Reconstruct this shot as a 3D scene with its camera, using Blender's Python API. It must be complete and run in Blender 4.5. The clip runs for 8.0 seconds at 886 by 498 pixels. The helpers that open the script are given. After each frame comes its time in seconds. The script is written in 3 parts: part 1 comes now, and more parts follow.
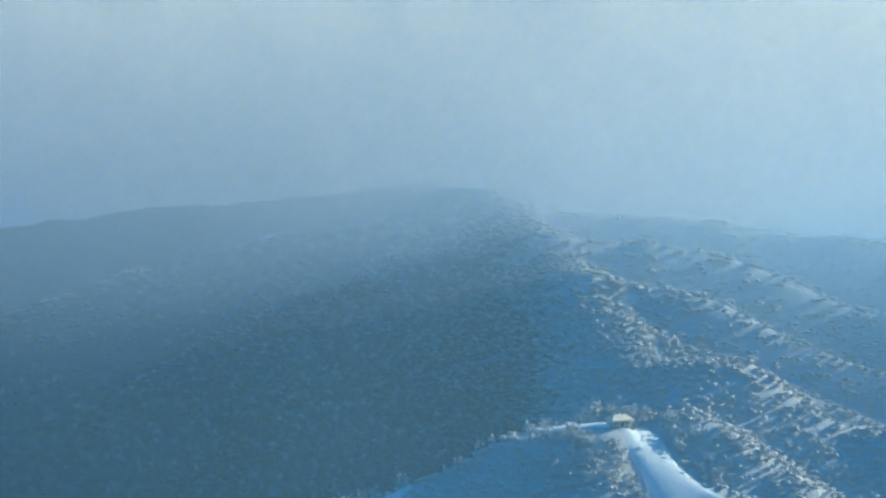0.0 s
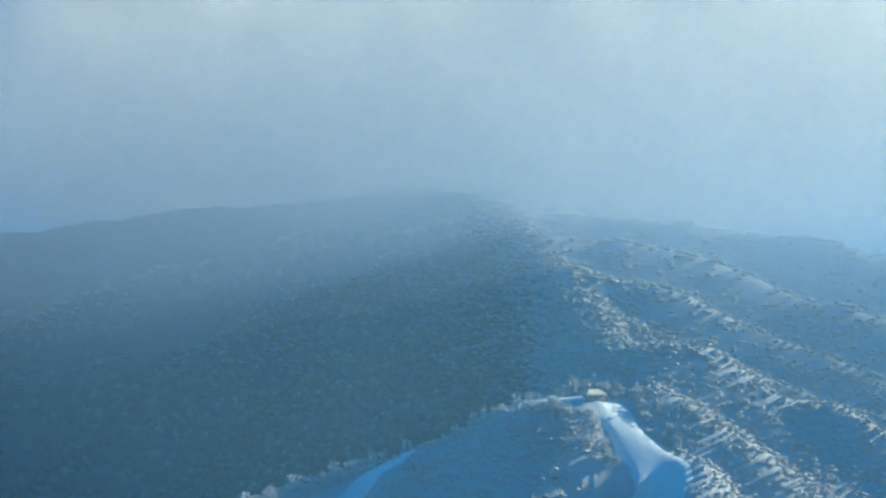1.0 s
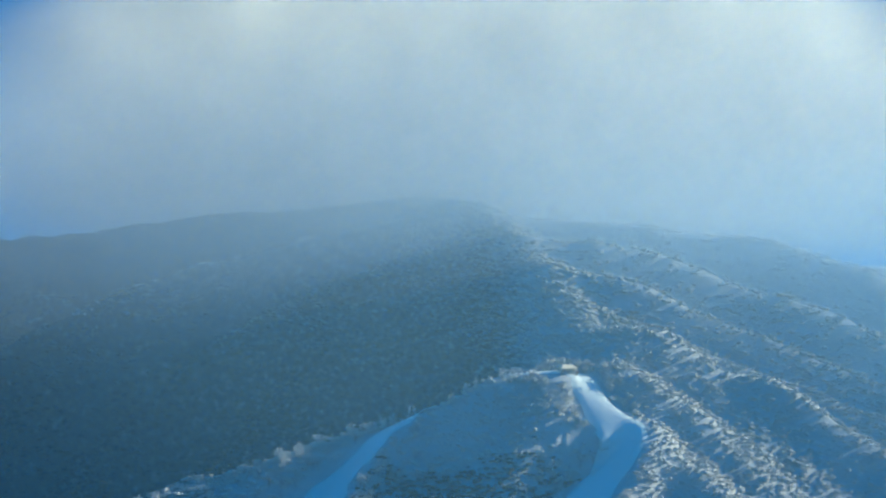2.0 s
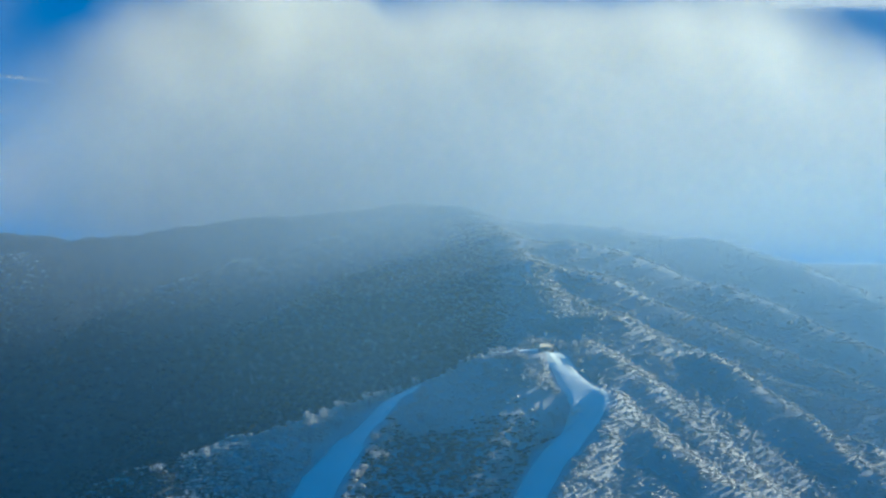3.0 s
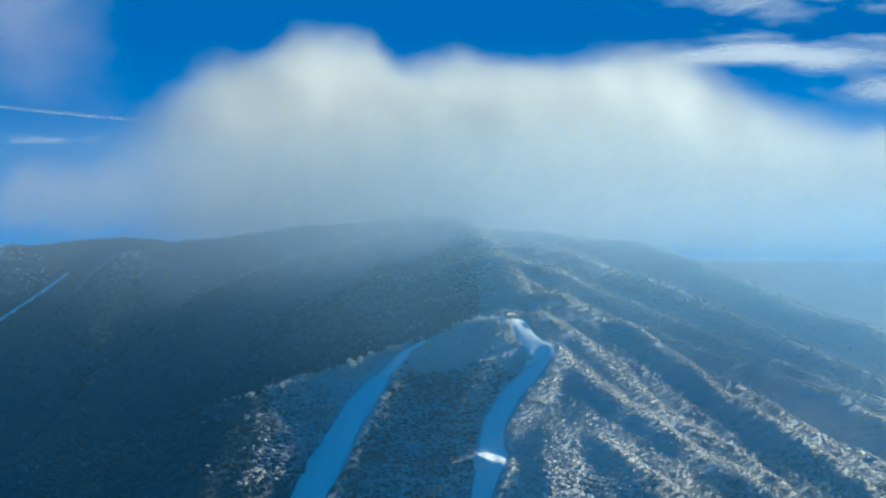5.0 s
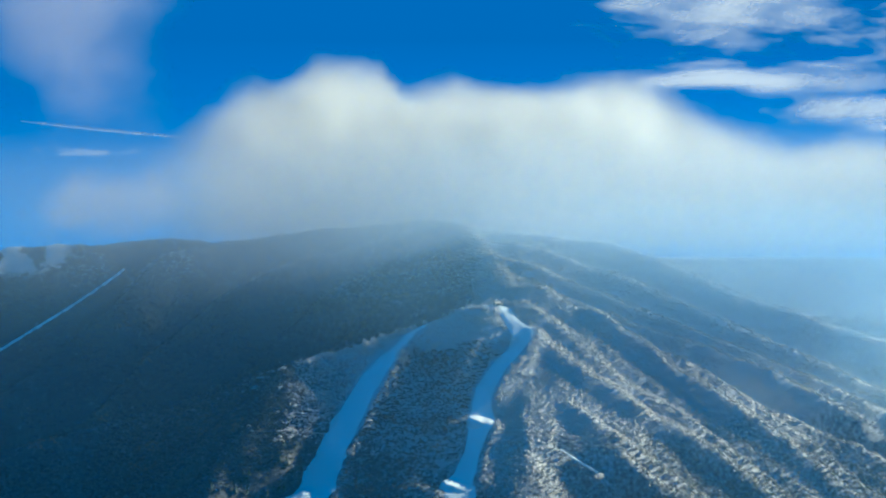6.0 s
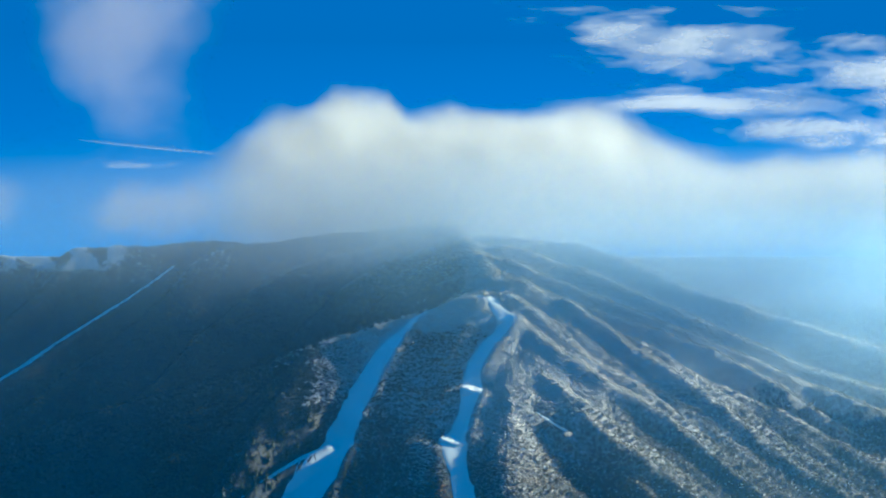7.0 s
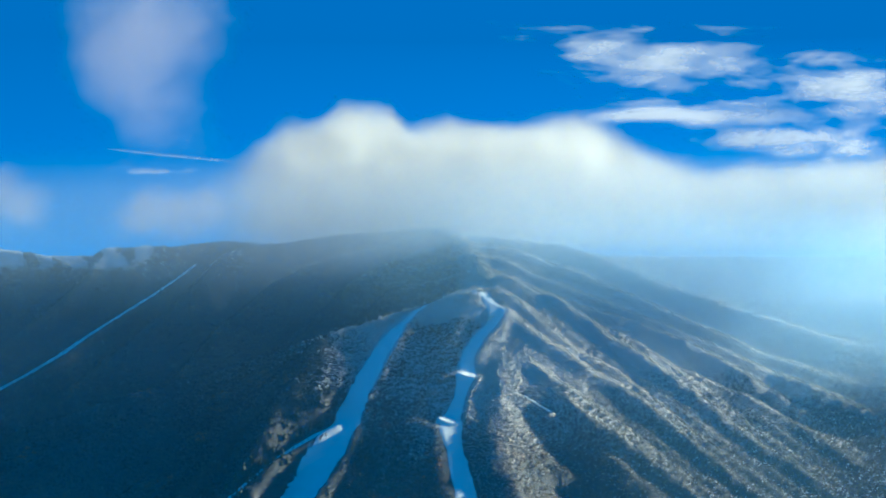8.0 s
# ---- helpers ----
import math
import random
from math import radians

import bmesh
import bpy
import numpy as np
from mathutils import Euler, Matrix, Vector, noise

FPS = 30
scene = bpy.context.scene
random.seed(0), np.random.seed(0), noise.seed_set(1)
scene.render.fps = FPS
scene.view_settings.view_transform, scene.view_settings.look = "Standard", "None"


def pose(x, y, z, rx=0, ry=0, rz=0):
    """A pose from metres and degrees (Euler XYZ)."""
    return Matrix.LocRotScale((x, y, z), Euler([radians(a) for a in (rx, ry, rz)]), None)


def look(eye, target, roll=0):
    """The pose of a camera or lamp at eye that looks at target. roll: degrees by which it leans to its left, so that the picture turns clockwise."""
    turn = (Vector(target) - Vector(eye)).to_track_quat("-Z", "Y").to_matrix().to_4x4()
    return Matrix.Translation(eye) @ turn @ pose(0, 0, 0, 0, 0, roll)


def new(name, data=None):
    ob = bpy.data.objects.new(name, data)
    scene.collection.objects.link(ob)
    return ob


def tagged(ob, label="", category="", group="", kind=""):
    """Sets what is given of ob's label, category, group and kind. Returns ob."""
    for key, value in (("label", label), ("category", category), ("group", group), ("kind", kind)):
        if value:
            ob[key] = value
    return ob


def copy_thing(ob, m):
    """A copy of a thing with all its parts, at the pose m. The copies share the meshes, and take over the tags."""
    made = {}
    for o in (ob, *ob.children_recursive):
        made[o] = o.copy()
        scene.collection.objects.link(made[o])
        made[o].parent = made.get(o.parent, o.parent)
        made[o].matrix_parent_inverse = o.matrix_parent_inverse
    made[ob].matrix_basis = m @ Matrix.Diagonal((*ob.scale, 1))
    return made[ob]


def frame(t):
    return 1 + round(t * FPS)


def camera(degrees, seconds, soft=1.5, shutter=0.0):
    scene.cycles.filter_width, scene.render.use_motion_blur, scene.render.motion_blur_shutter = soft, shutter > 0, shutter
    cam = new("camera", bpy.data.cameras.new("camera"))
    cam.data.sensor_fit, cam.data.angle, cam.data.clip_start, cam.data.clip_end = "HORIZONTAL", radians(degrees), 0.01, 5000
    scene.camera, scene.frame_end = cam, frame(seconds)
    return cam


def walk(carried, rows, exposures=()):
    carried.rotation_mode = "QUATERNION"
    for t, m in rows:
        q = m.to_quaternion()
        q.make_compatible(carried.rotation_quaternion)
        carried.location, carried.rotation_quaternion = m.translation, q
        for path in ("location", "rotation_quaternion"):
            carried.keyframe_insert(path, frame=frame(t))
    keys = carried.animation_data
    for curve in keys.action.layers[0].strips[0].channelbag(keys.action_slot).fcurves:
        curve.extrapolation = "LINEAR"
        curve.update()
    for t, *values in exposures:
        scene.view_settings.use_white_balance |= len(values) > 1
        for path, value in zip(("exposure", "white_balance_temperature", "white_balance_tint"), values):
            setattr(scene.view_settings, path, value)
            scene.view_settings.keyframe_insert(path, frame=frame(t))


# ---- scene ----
# A snowy mountain ski area above the clouds' lower edge, laid out as a small model (about 1:16).
# x to the right, y ahead of the first eye, z up. The camera draws straight back from the summit hut.
from collections import namedtuple

# ------------------------------------------------------------------ camera
cam = camera(28.0, 8.0, soft=2.3)
EYE = 30.0
BACK = 50.0
ROWS = [  # seconds, way back (in BACKs), yaw, pitch
    (0.0, 0.000, 0.000, 0.000),
    (0.5, 0.056, -0.040, -0.027),
    (1.0, 0.161, -0.038, -0.066),
    (1.5, 0.274, -0.053, -0.082),
    (3.0, 0.692, -0.104, -0.100),
    (3.5, 0.861, -0.111, -0.093),
    (4.0, 1.042, -0.124, -0.098),
    (4.5, 1.253, -0.120, -0.091),
    (6.0, 1.983, -0.148, -0.091),
    (6.5, 2.283, -0.159, -0.078),
    (7.0, 2.613, -0.193, -0.066),
    (7.4, 2.905, -0.215, -0.060),
    (7.5, 2.968, -0.225, -0.058),
    (7.6, 2.998, -0.240, -0.060),
    (8.0, 3.004, -0.257, -0.060),
]
STOPS = [(0.0, 0.76, 5350, -13), (4.0, 0.74, 5300, -14), (8.0, 1.0, 5400, -14)]
walk(cam, [(t, pose(0, -BACK * s, EYE, 90 + pitch, 0, yaw)) for t, s, yaw, pitch in ROWS], STOPS)

# ------------------------------------------------------------------ world and sun
TO_SUN = Vector((0.88, 0.30, 0.34)).normalized()
world = bpy.data.worlds.new("sky")
scene.world = world
world.use_nodes = True
wt = world.node_tree
wt.nodes.clear()
sky = wt.nodes.new("ShaderNodeTexSky")
sky.sky_type, sky.sun_disc = "NISHITA", False
sky.sun_elevation = math.asin(TO_SUN.z)
sky.sun_rotation = math.atan2(TO_SUN.x, TO_SUN.y)
sky.altitude, sky.air_density, sky.dust_density, sky.ozone_density = 1500, 1.0, 0.2, 3.0
coord = wt.nodes.new("ShaderNodeTexCoord")
lift = wt.nodes.new("ShaderNodeVectorMath")
lift.operation = "MULTIPLY_ADD"
lift.inputs[1].default_value = (1, 1, 3.5)
lift.inputs[2].default_value = (0, 0, 0.6)
deep = wt.nodes.new("ShaderNodeHueSaturation")
deep.inputs["Saturation"].default_value = 1.45
back = wt.nodes.new("ShaderNodeBackground")
back.inputs["Strength"].default_value = 0.17
out = wt.nodes.new("ShaderNodeOutputWorld")
wt.links.new(coord.outputs["Generated"], lift.inputs[0])
wt.links.new(lift.outputs[0], sky.inputs["Vector"])
wt.links.new(sky.outputs[0], deep.inputs["Color"])
wt.links.new(deep.outputs[0], back.inputs["Color"])
wt.links.new(back.outputs[0], out.inputs["Surface"])
sun = new("sun", bpy.data.lights.new("sun", "SUN"))
sun.data.energy, sun.data.angle, sun.data.color = 7.8, radians(1.2), (1.0, 0.81, 0.60)
sun.matrix_world = look(TO_SUN * 300, (0, 0, 0))
scene.cycles.transparent_max_bounces = 72


# ------------------------------------------------------------------ materials
class Graph:
    """A node material written as expressions."""

    def __init__(self, name):
        self.mat = bpy.data.materials.new(name)
        self.mat.use_nodes = True
        self.tree = self.mat.node_tree
        self.tree.nodes.clear()
        self.out = self.add("ShaderNodeOutputMaterial")
        self.place = self.add("ShaderNodeTexCoord").outputs["Object"]
        self.xyz = self.add("ShaderNodeSeparateXYZ", self.place).outputs

    def add(self, kind, *args, **sockets):
        node = self.tree.nodes.new(kind)
        for key, value in [*enumerate(args), *sockets.items()]:
            self.set(node.inputs[key.replace("_", " ") if isinstance(key, str) else key], value)
        return node

    def set(self, socket, value):
        if isinstance(value, bpy.types.NodeSocket):
            self.tree.links.new(value, socket)
        else:
            socket.default_value = value

    def math(self, op, a, b=0.0, clamp=False):
        node = self.tree.nodes.new("ShaderNodeMath")
        node.operation, node.use_clamp = op, clamp
        self.set(node.inputs[0], a)
        self.set(node.inputs[1], b)
        return node.outputs[0]

    def span(self, value, a, b, c=0.0, d=1.0, smooth=True):
        node = self.add("ShaderNodeMapRange", value, a, b, c, d)
        node.interpolation_type = "SMOOTHSTEP" if smooth else "LINEAR"
        return node.outputs[0]

    def noise(self, scale, detail=4.0, rough=0.55, stretch=(1, 1, 1), shift=(0, 0, 0), warp=0.0):
        m = self.add("ShaderNodeMapping", Vector=self.place, Location=shift, Scale=stretch).outputs[0]
        return self.add("ShaderNodeTexNoise", Vector=m, Scale=scale, Detail=detail, Roughness=rough, Distortion=warp).outputs[0]

    def ramp(self, value, stops):
        node = self.add("ShaderNodeValToRGB", value)
        el = node.color_ramp.elements
        while len(el) < len(stops):
            el.new(0.5)
        for e, (at, col) in zip(el, stops):
            e.position, e.color = at, (col, col, col, 1) if isinstance(col, float) else (*col, 1)
        return node.outputs[0]

    def mix(self, f, a, b):
        node = self.tree.nodes.new("ShaderNodeMix")
        node.data_type = "RGBA"
        for socket, v in ((node.inputs[0], f), (node.inputs[6], a), (node.inputs[7], b)):
            self.set(socket, (*v, 1) if isinstance(v, tuple) else v)
        return node.outputs[2]

    def bump(self, height, strength, distance):
        return self.add("ShaderNodeBump", Strength=strength, Distance=distance, Height=height).outputs[0]

    def surface(self, colour, rough=0.7, normal=None, **more):
        bsdf = self.add("ShaderNodeBsdfPrincipled", Roughness=rough, **more)
        self.set(bsdf.inputs["Base Color"], (*colour, 1) if isinstance(colour, tuple) else colour)
        if normal is not None:
            self.set(bsdf.inputs["Normal"], normal)
        self.set(self.out.inputs["Surface"], bsdf.outputs[0])
        return self.mat


def snow_material():
    g = Graph("packed_snow")
    broad = g.noise(0.5, 4)
    grain = g.noise(9.0, 5, 0.65, stretch=(1, 0.35, 0.35))
    col = g.mix(g.span(broad, 0.3, 0.7), (0.66, 0.74, 0.72), (0.80, 0.83, 0.81))
    return g.surface(col, 0.55, g.bump(grain, 0.35, 0.06))


def ground_material():
    """Forest floor: leaf litter and rock low down, snow and rime higher up; darkened for shade in the west and behind
    the summit.
    """
    g = Graph("forest_floor")
    patch = g.noise(0.22, 6, 0.6)
    fine = g.noise(3.0, 6, 0.7)
    high = g.span(g.math("ADD", g.xyz[2], g.math("MULTIPLY", patch, 14.0)), 9, 33)
    # shade of the west side and behind the summit, put in as less snow
    high = g.math("MULTIPLY", high, g.span(g.math("ADD", g.xyz[0], g.math("MULTIPLY", patch, 12.0)), -8, 3, 0.15, 1.0))
    behind = g.math("MAXIMUM", g.span(g.xyz[1], 52.0, 50.0), g.span(g.math("ADD", g.xyz[0], g.math("MULTIPLY", patch, 4.0)), 3, 8, 0.15, 1.0))
    high = g.math("MULTIPLY", high, behind)
    field = g.math("MULTIPLY", g.span(g.xyz[0], -33, -36), g.math("MULTIPLY", g.span(g.xyz[2], 26.6, 28.6), g.span(g.noise(0.35, 4, shift=(5, 5, 5)), 0.42, 0.52)))
    high = g.math("MAXIMUM", high, field)
    speck = g.span(g.math("ADD", fine, g.math("MULTIPLY", high, 0.6)), 0.55, 0.95)
    soil = g.mix(g.span(patch, 0.35, 0.65), (0.045, 0.055, 0.062), (0.075, 0.068, 0.06))
    return g.surface(g.mix(speck, soil, (0.48, 0.48, 0.48)), 0.85, g.bump(fine, 0.5, 0.15))


def crown_material(name, frost, twig, leaf, low, high, flake=0.0):
    """Rime on twigs: more of it the higher the tree stands."""
    g = Graph(name)
    island = g.add("ShaderNodeNewGeometry").outputs["Random Per Island"]
    patch = g.noise(0.16, 5, 0.6)
    fine = g.noise(7.0, 4, 0.7)
    level = g.span(g.math("ADD", g.xyz[2], g.math("MULTIPLY", patch, 12.0)), low + 6, high + 6)
    rime = g.math("ADD", level, g.math("MULTIPLY", g.math("SUBTRACT", island, 0.5), 0.3), clamp=True)
    rime = g.math("MULTIPLY", rime, g.span(fine, 0.25, 0.6, 0.7, 1.0), clamp=True)
    rime = g.math("MAXIMUM", rime, g.span(island, 0.80, 0.86, 0.0, flake))
    bare = g.mix(g.span(g.noise(0.3, 4, shift=(7, 3, 1)), 0.58, 0.70), twig, leaf)
    return g.surface(g.mix(rime, bare, frost), 0.95, g.bump(fine, 0.9, 0.12), **{"Specular IOR Level": 0.1})


def plain_material(name, colour, rough=0.7, metallic=0.0):
    g = Graph(name)
    n = g.noise(12.0, 5, 0.6)
    dark = tuple(c * 0.7 for c in colour)
    return g.surface(g.mix(n, dark, colour), rough, g.bump(n, 0.3, 0.02), Metallic=metallic)


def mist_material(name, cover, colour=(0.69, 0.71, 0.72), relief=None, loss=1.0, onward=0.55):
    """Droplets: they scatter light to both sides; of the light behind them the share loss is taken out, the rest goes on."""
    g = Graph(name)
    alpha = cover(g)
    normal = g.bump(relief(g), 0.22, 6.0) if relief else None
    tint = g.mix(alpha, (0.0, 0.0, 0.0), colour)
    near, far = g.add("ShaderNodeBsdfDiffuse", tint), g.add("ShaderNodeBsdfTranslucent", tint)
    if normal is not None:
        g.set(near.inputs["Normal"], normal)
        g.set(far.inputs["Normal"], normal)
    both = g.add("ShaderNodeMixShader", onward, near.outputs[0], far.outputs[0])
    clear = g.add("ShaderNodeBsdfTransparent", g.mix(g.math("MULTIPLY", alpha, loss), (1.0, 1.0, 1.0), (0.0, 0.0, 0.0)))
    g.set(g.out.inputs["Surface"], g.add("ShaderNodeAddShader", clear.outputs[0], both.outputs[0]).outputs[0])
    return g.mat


SNOW = snow_material()
GROUND = ground_material()
RIME = crown_material("rimed_twigs", (0.66, 0.63, 0.59), (0.22, 0.20, 0.19), (0.26, 0.18, 0.11), -1, 18)
# bare wood, its cold dark tone also carrying the slopes' blue shade
SHADED_BARE = crown_material("shaded_bare_twigs", (0.46, 0.52, 0.56), (0.030, 0.042, 0.050), (0.20, 0.12, 0.06), 24, 31)
MIXED = crown_material("mixed_crowns", (0.66, 0.65, 0.62), (0.14, 0.115, 0.085), (0.12, 0.13, 0.07), 6, 24, 0.9)
BARK = plain_material("rimed_bark", (0.24, 0.21, 0.19), 0.9)

# ------------------------------------------------------------------ the lie of the land
RIDGES = {  # crest lines
    'crest': [(6.3, 50.3, 25.1), (5.0, 50.0, 25.0), (1.9, 49.5, 24.7), (-0.9, 48.5, 23.7), (-4.4, 47.5, 22.6), (-8.1, 46.5, 21.2), (-11.2, 45.5, 20.5), (-12.9, 44.5, 19.8), (-14.4, 43.0, 18.3)],
    'left_spur': [(-12.9, 44.5, 19.8), (-15.1, 40.0, 16.3), (-16.8, 37.0, 13.5), (-17.6, 34.0, 11.1), (-19.8, 30.0, 6.4), (-22.0, 27.0, 2.8)],
    'mid_spur': [(4.2, 49.6, 24.9), (3.9, 47.4, 23.0), (3.3, 45.0, 20.8), (2.4, 42.0, 17.8), (1.6, 39.0, 15.0), (0.6, 36.5, 12.8), (0.7, 33.0, 9.6), (1.4, 29.0, 5.2)],
    'nose': [(7.3, 46.0, 20.7), (6.5, 42.5, 17.6), (6.0, 39.0, 14.4), (6.3, 35.5, 11.4), (7.0, 32.0, 8.4), (8.9, 28.0, 4.4)],
    'right_spur': [(5.0, 51.1, 25.7), (6.7, 50.7, 25.8), (8.6, 50.2, 24.9), (11.4, 49.5, 22.6), (14.9, 48.9, 19.9), (18.3, 48.1, 17.1), (21.4, 47.2, 14.7), (26.8, 45.5, 10.9), (32.7, 43.4, 6.7), (38.5, 41.8, 2.4)],
    'brow': [(7.2, 47.8, 22.3), (8.4, 46.3, 20.2), (9.9, 44.3, 17.5), (11.9, 42.2, 15.1), (15.1, 39.6, 12.7), (19.5, 36, 9.2), (23.9, 33, 5.4)],
    'knoll': [(6.3, 50.3, 25.1), (7.1, 51.6, 26.0), (8.7, 52.8, 26.6)],
    'far_ridge': [(8.7, 52.8, 26.6), (6.4, 54.4, 26.5), (5.2, 56.6, 27.9), (4.1, 59.4, 29.5), (3.1, 62.1, 30.9), (1.4, 66.5, 32.3), (-0.7, 72.0, 32.7)],
    'far_r1': [(5.2, 56.6, 27.9), (8.5, 56.1, 26.6), (12.4, 55.6, 25.0), (17.0, 55.1, 23.5), (20.1, 54.6, 22.5)],
    'far_r2': [(4.5, 58.5, 29.2), (8.6, 58.2, 28.4), (12.5, 57.7, 26.8), (17.9, 57.2, 24.6), (25.0, 56.4, 21.8), (31.4, 55.4, 19.0), (36.5, 54.4, 16.8)],
    'far_r3': [(3.4, 61.0, 30.5), (10.1, 61.0, 29.8), (15.4, 60.3, 27.9), (20.7, 59.7, 25.6), (28.6, 58.7, 22.1), (38.3, 57.4, 18.0), (51.7, 55.7, 13.4)],
    'far_r4': [(2.4, 64.3, 31.5), (15.7, 64.3, 30.6), (21.0, 63.6, 28.4), (29.2, 62.6, 25.1), (42.4, 61.4, 21.1), (56.7, 59.7, 16.4)],
    'spur_a': [(3.9, 56.6, 26.7), (0.7, 56.0, 26.4), (-4.6, 55.2, 25.7), (-5.8, 53.9, 24.5), (-7.6, 51.6, 22.2), (-10.8, 49.0, 17.2)],
    'spur_b': [(3.1, 62.1, 30.9), (-4.7, 60.5, 28.7), (-9.9, 57.7, 25.9), (-13.0, 55.0, 23.0), (-15.2, 52.2, 19.6), (-18.9, 48.0, 14.7), (-23.8, 42.0, 10.3), (-30.8, 36.0, 5.6), (-35.7, 31.0, 1.6)],
    'spur_c': [(1.4, 66.5, 32.3), (-11.6, 64.3, 29.2), (-19.5, 61.0, 26.0), (-24.4, 57.1, 21.2), (-28.4, 53.3, 16.3), (-36.1, 49.0, 11.5), (-42.4, 43.0, 7.7), (-50.6, 37.0, 3.7)],
    'spur_d': [(-0.7, 72.0, 32.7), (-20.1, 67.6, 30.8), (-25.3, 65.4, 29.1), (-28.4, 62.6, 25.8), (-35.7, 57.7, 19.2), (-42.7, 53.3, 13.7), (-50.4, 48.0, 8.4)],
    'left_mountain': [(-20.1, 67.6, 30.8), (-27.1, 68.7, 30.7), (-32.4, 66.5, 30.0), (-35.1, 66.0, 30.3), (-39.8, 65.4, 30.3), (-43.6, 64.3, 27.8), (-48.2, 66.5, 29.2), (-57.8, 68.7, 31.2)],
    'left_shoulder': [(-39.8, 65.4, 30.3), (-41.3, 62.6, 27.1), (-44.7, 59.4, 23.2), (-50.4, 55.5, 18.7)],
}
PISTES = {  # centre line x, y, z and half width
    'left': [(-0.8, 48.4, 23.6, 0.2), (-2.2, 47.9, 22.9, 0.5), (-3.9, 46.8, 21.2, 0.88), (-5.0, 45, 19.9, 1.12), (-6.3, 43, 17.9, 1.29), (-7.4, 41, 15.9, 1.4), (-8.4, 39, 13.9, 1.32), (-9.4, 36.5, 11.4, 1.66), (-11.1, 33.5, 8.6, 2.1), (-13.2, 30, 5.7, 2.29), (-15.0, 27.5, 3.4, 2.37)],
    'mid': [(2.2, 49.7, 24.9, 0.25), (3.6, 50, 25.05, 0.35), (4.8, 50.1, 25.1, 0.55), (5.5, 49.9, 24.9, 0.7), (5.8, 49.3, 24.3, 0.62), (6.3, 48.6, 23.6, 0.75), (7.1, 47.7, 22.6, 0.9), (6.1, 46.6, 21.4, 1.06), (4.9, 45.2, 20.2, 0.93), (3.8, 43.5, 18.7, 0.86), (3.3, 42, 17.2, 0.80), (3.5, 41.4, 16.3, 1.0), (3.3, 40.6, 16.15, 1.0), (2.7, 39, 14.2, 0.72), (2.1, 37.5, 12.7, 0.9), (1.5, 36.4, 11.7, 1.4), (1.5, 35.6, 11.6, 1.4), (1.9, 34, 9.6, 1.0), (2.6, 31, 6.9, 1.15), (3.5, 27.5, 3.7, 1.3)],
    'valley': [(-28.9, 64.8, 28.0, 0.2), (-30.8, 63.2, 26.4, 0.32), (-33.7, 61.5, 24.3, 0.4), (-36.4, 59.9, 22.5, 0.5), (-40.3, 58.0, 19.9, 0.62), (-43.3, 56.3, 17.7, 0.85), (-46.9, 54.7, 15.4, 1.0), (-51.6, 52.8, 12.8, 1.1)],
    'bypass': [(-10.3, 36.2, 11.4, 0.4), (-12.4, 35.2, 10.5, 0.6), (-14.6, 34, 9.3, 0.5), (-16.8, 32.5, 7.8, 0.4), (-19.5, 30.5, 5.7, 0.4), (-21.9, 28.5, 3.7, 0.45)],
    'track': [(9.4, 39.8, 14.2, 0.12), (11.1, 39, 13.2, 0.2), (12.6, 38.4, 12.4, 0.2)],
}


STEEP = {'mid_spur': (1.0, 0.6), 'crest': (0.8, 1.4), 'left_spur': (0.8, 0.55), 'nose': (1.0, 0.55), 'right_spur': (1.3, 0.9), 'far_ridge': (0.95, 0.6), 'far_r1': (1.0, 0.4), 'far_r2': (1.0, 0.4), 'far_r3': (1.0, 0.4), 'far_r4': (1.0, 0.5)}  # fall of the west and east flank
ROUND = {'right_spur': 0.8, 'nose': 1.2, 'far_ridge': 1.2, 'far_r1': 0.6, 'far_r2': 0.6, 'far_r3': 0.6, 'far_r4': 0.8}  # breadth of the rounded crest


def shade_tilt(name, y):
    """Cross fall of a run: the piece below the hut rises to its east side, tilted from the sun to hold it in shade."""
    if name != 'mid':
        return 0.0
    f = np.clip(1 - np.abs(y - 48.2) / 1.6, 0, 1)
    return 0.62 * f * f * (3 - 2 * f)


def lattice(ix, iy, seed):
    n = (ix * 374761393 + iy * 668265263 + seed * 974634777) & 0x7FFFFFFF
    n = ((n ^ (n >> 13)) * 1274126177) & 0x7FFFFFFF
    return ((n ^ (n >> 16)) & 0xFFFF) / 65535.0


def value_noise(x, y, seed):
    ix, iy = np.floor(x).astype(np.int64), np.floor(y).astype(np.int64)
    fx, fy = x - ix, y - iy
    fx, fy = fx * fx * (3 - 2 * fx), fy * fy * (3 - 2 * fy)
    a, b = lattice(ix, iy, seed), lattice(ix + 1, iy, seed)
    c, d = lattice(ix, iy + 1, seed), lattice(ix + 1, iy + 1, seed)
    return (a + (b - a) * fx) * (1 - fy) + (c + (d - c) * fx) * fy


def fbm(x, y, seed, octaves=4):
    total, amp, norm = 0.0, 1.0, 0.0
    for k in range(octaves):
        total = total + amp * value_noise(x * 2 ** k, y * 2 ** k, seed + k)
        norm, amp = norm + amp, amp * 0.5
    return total / norm


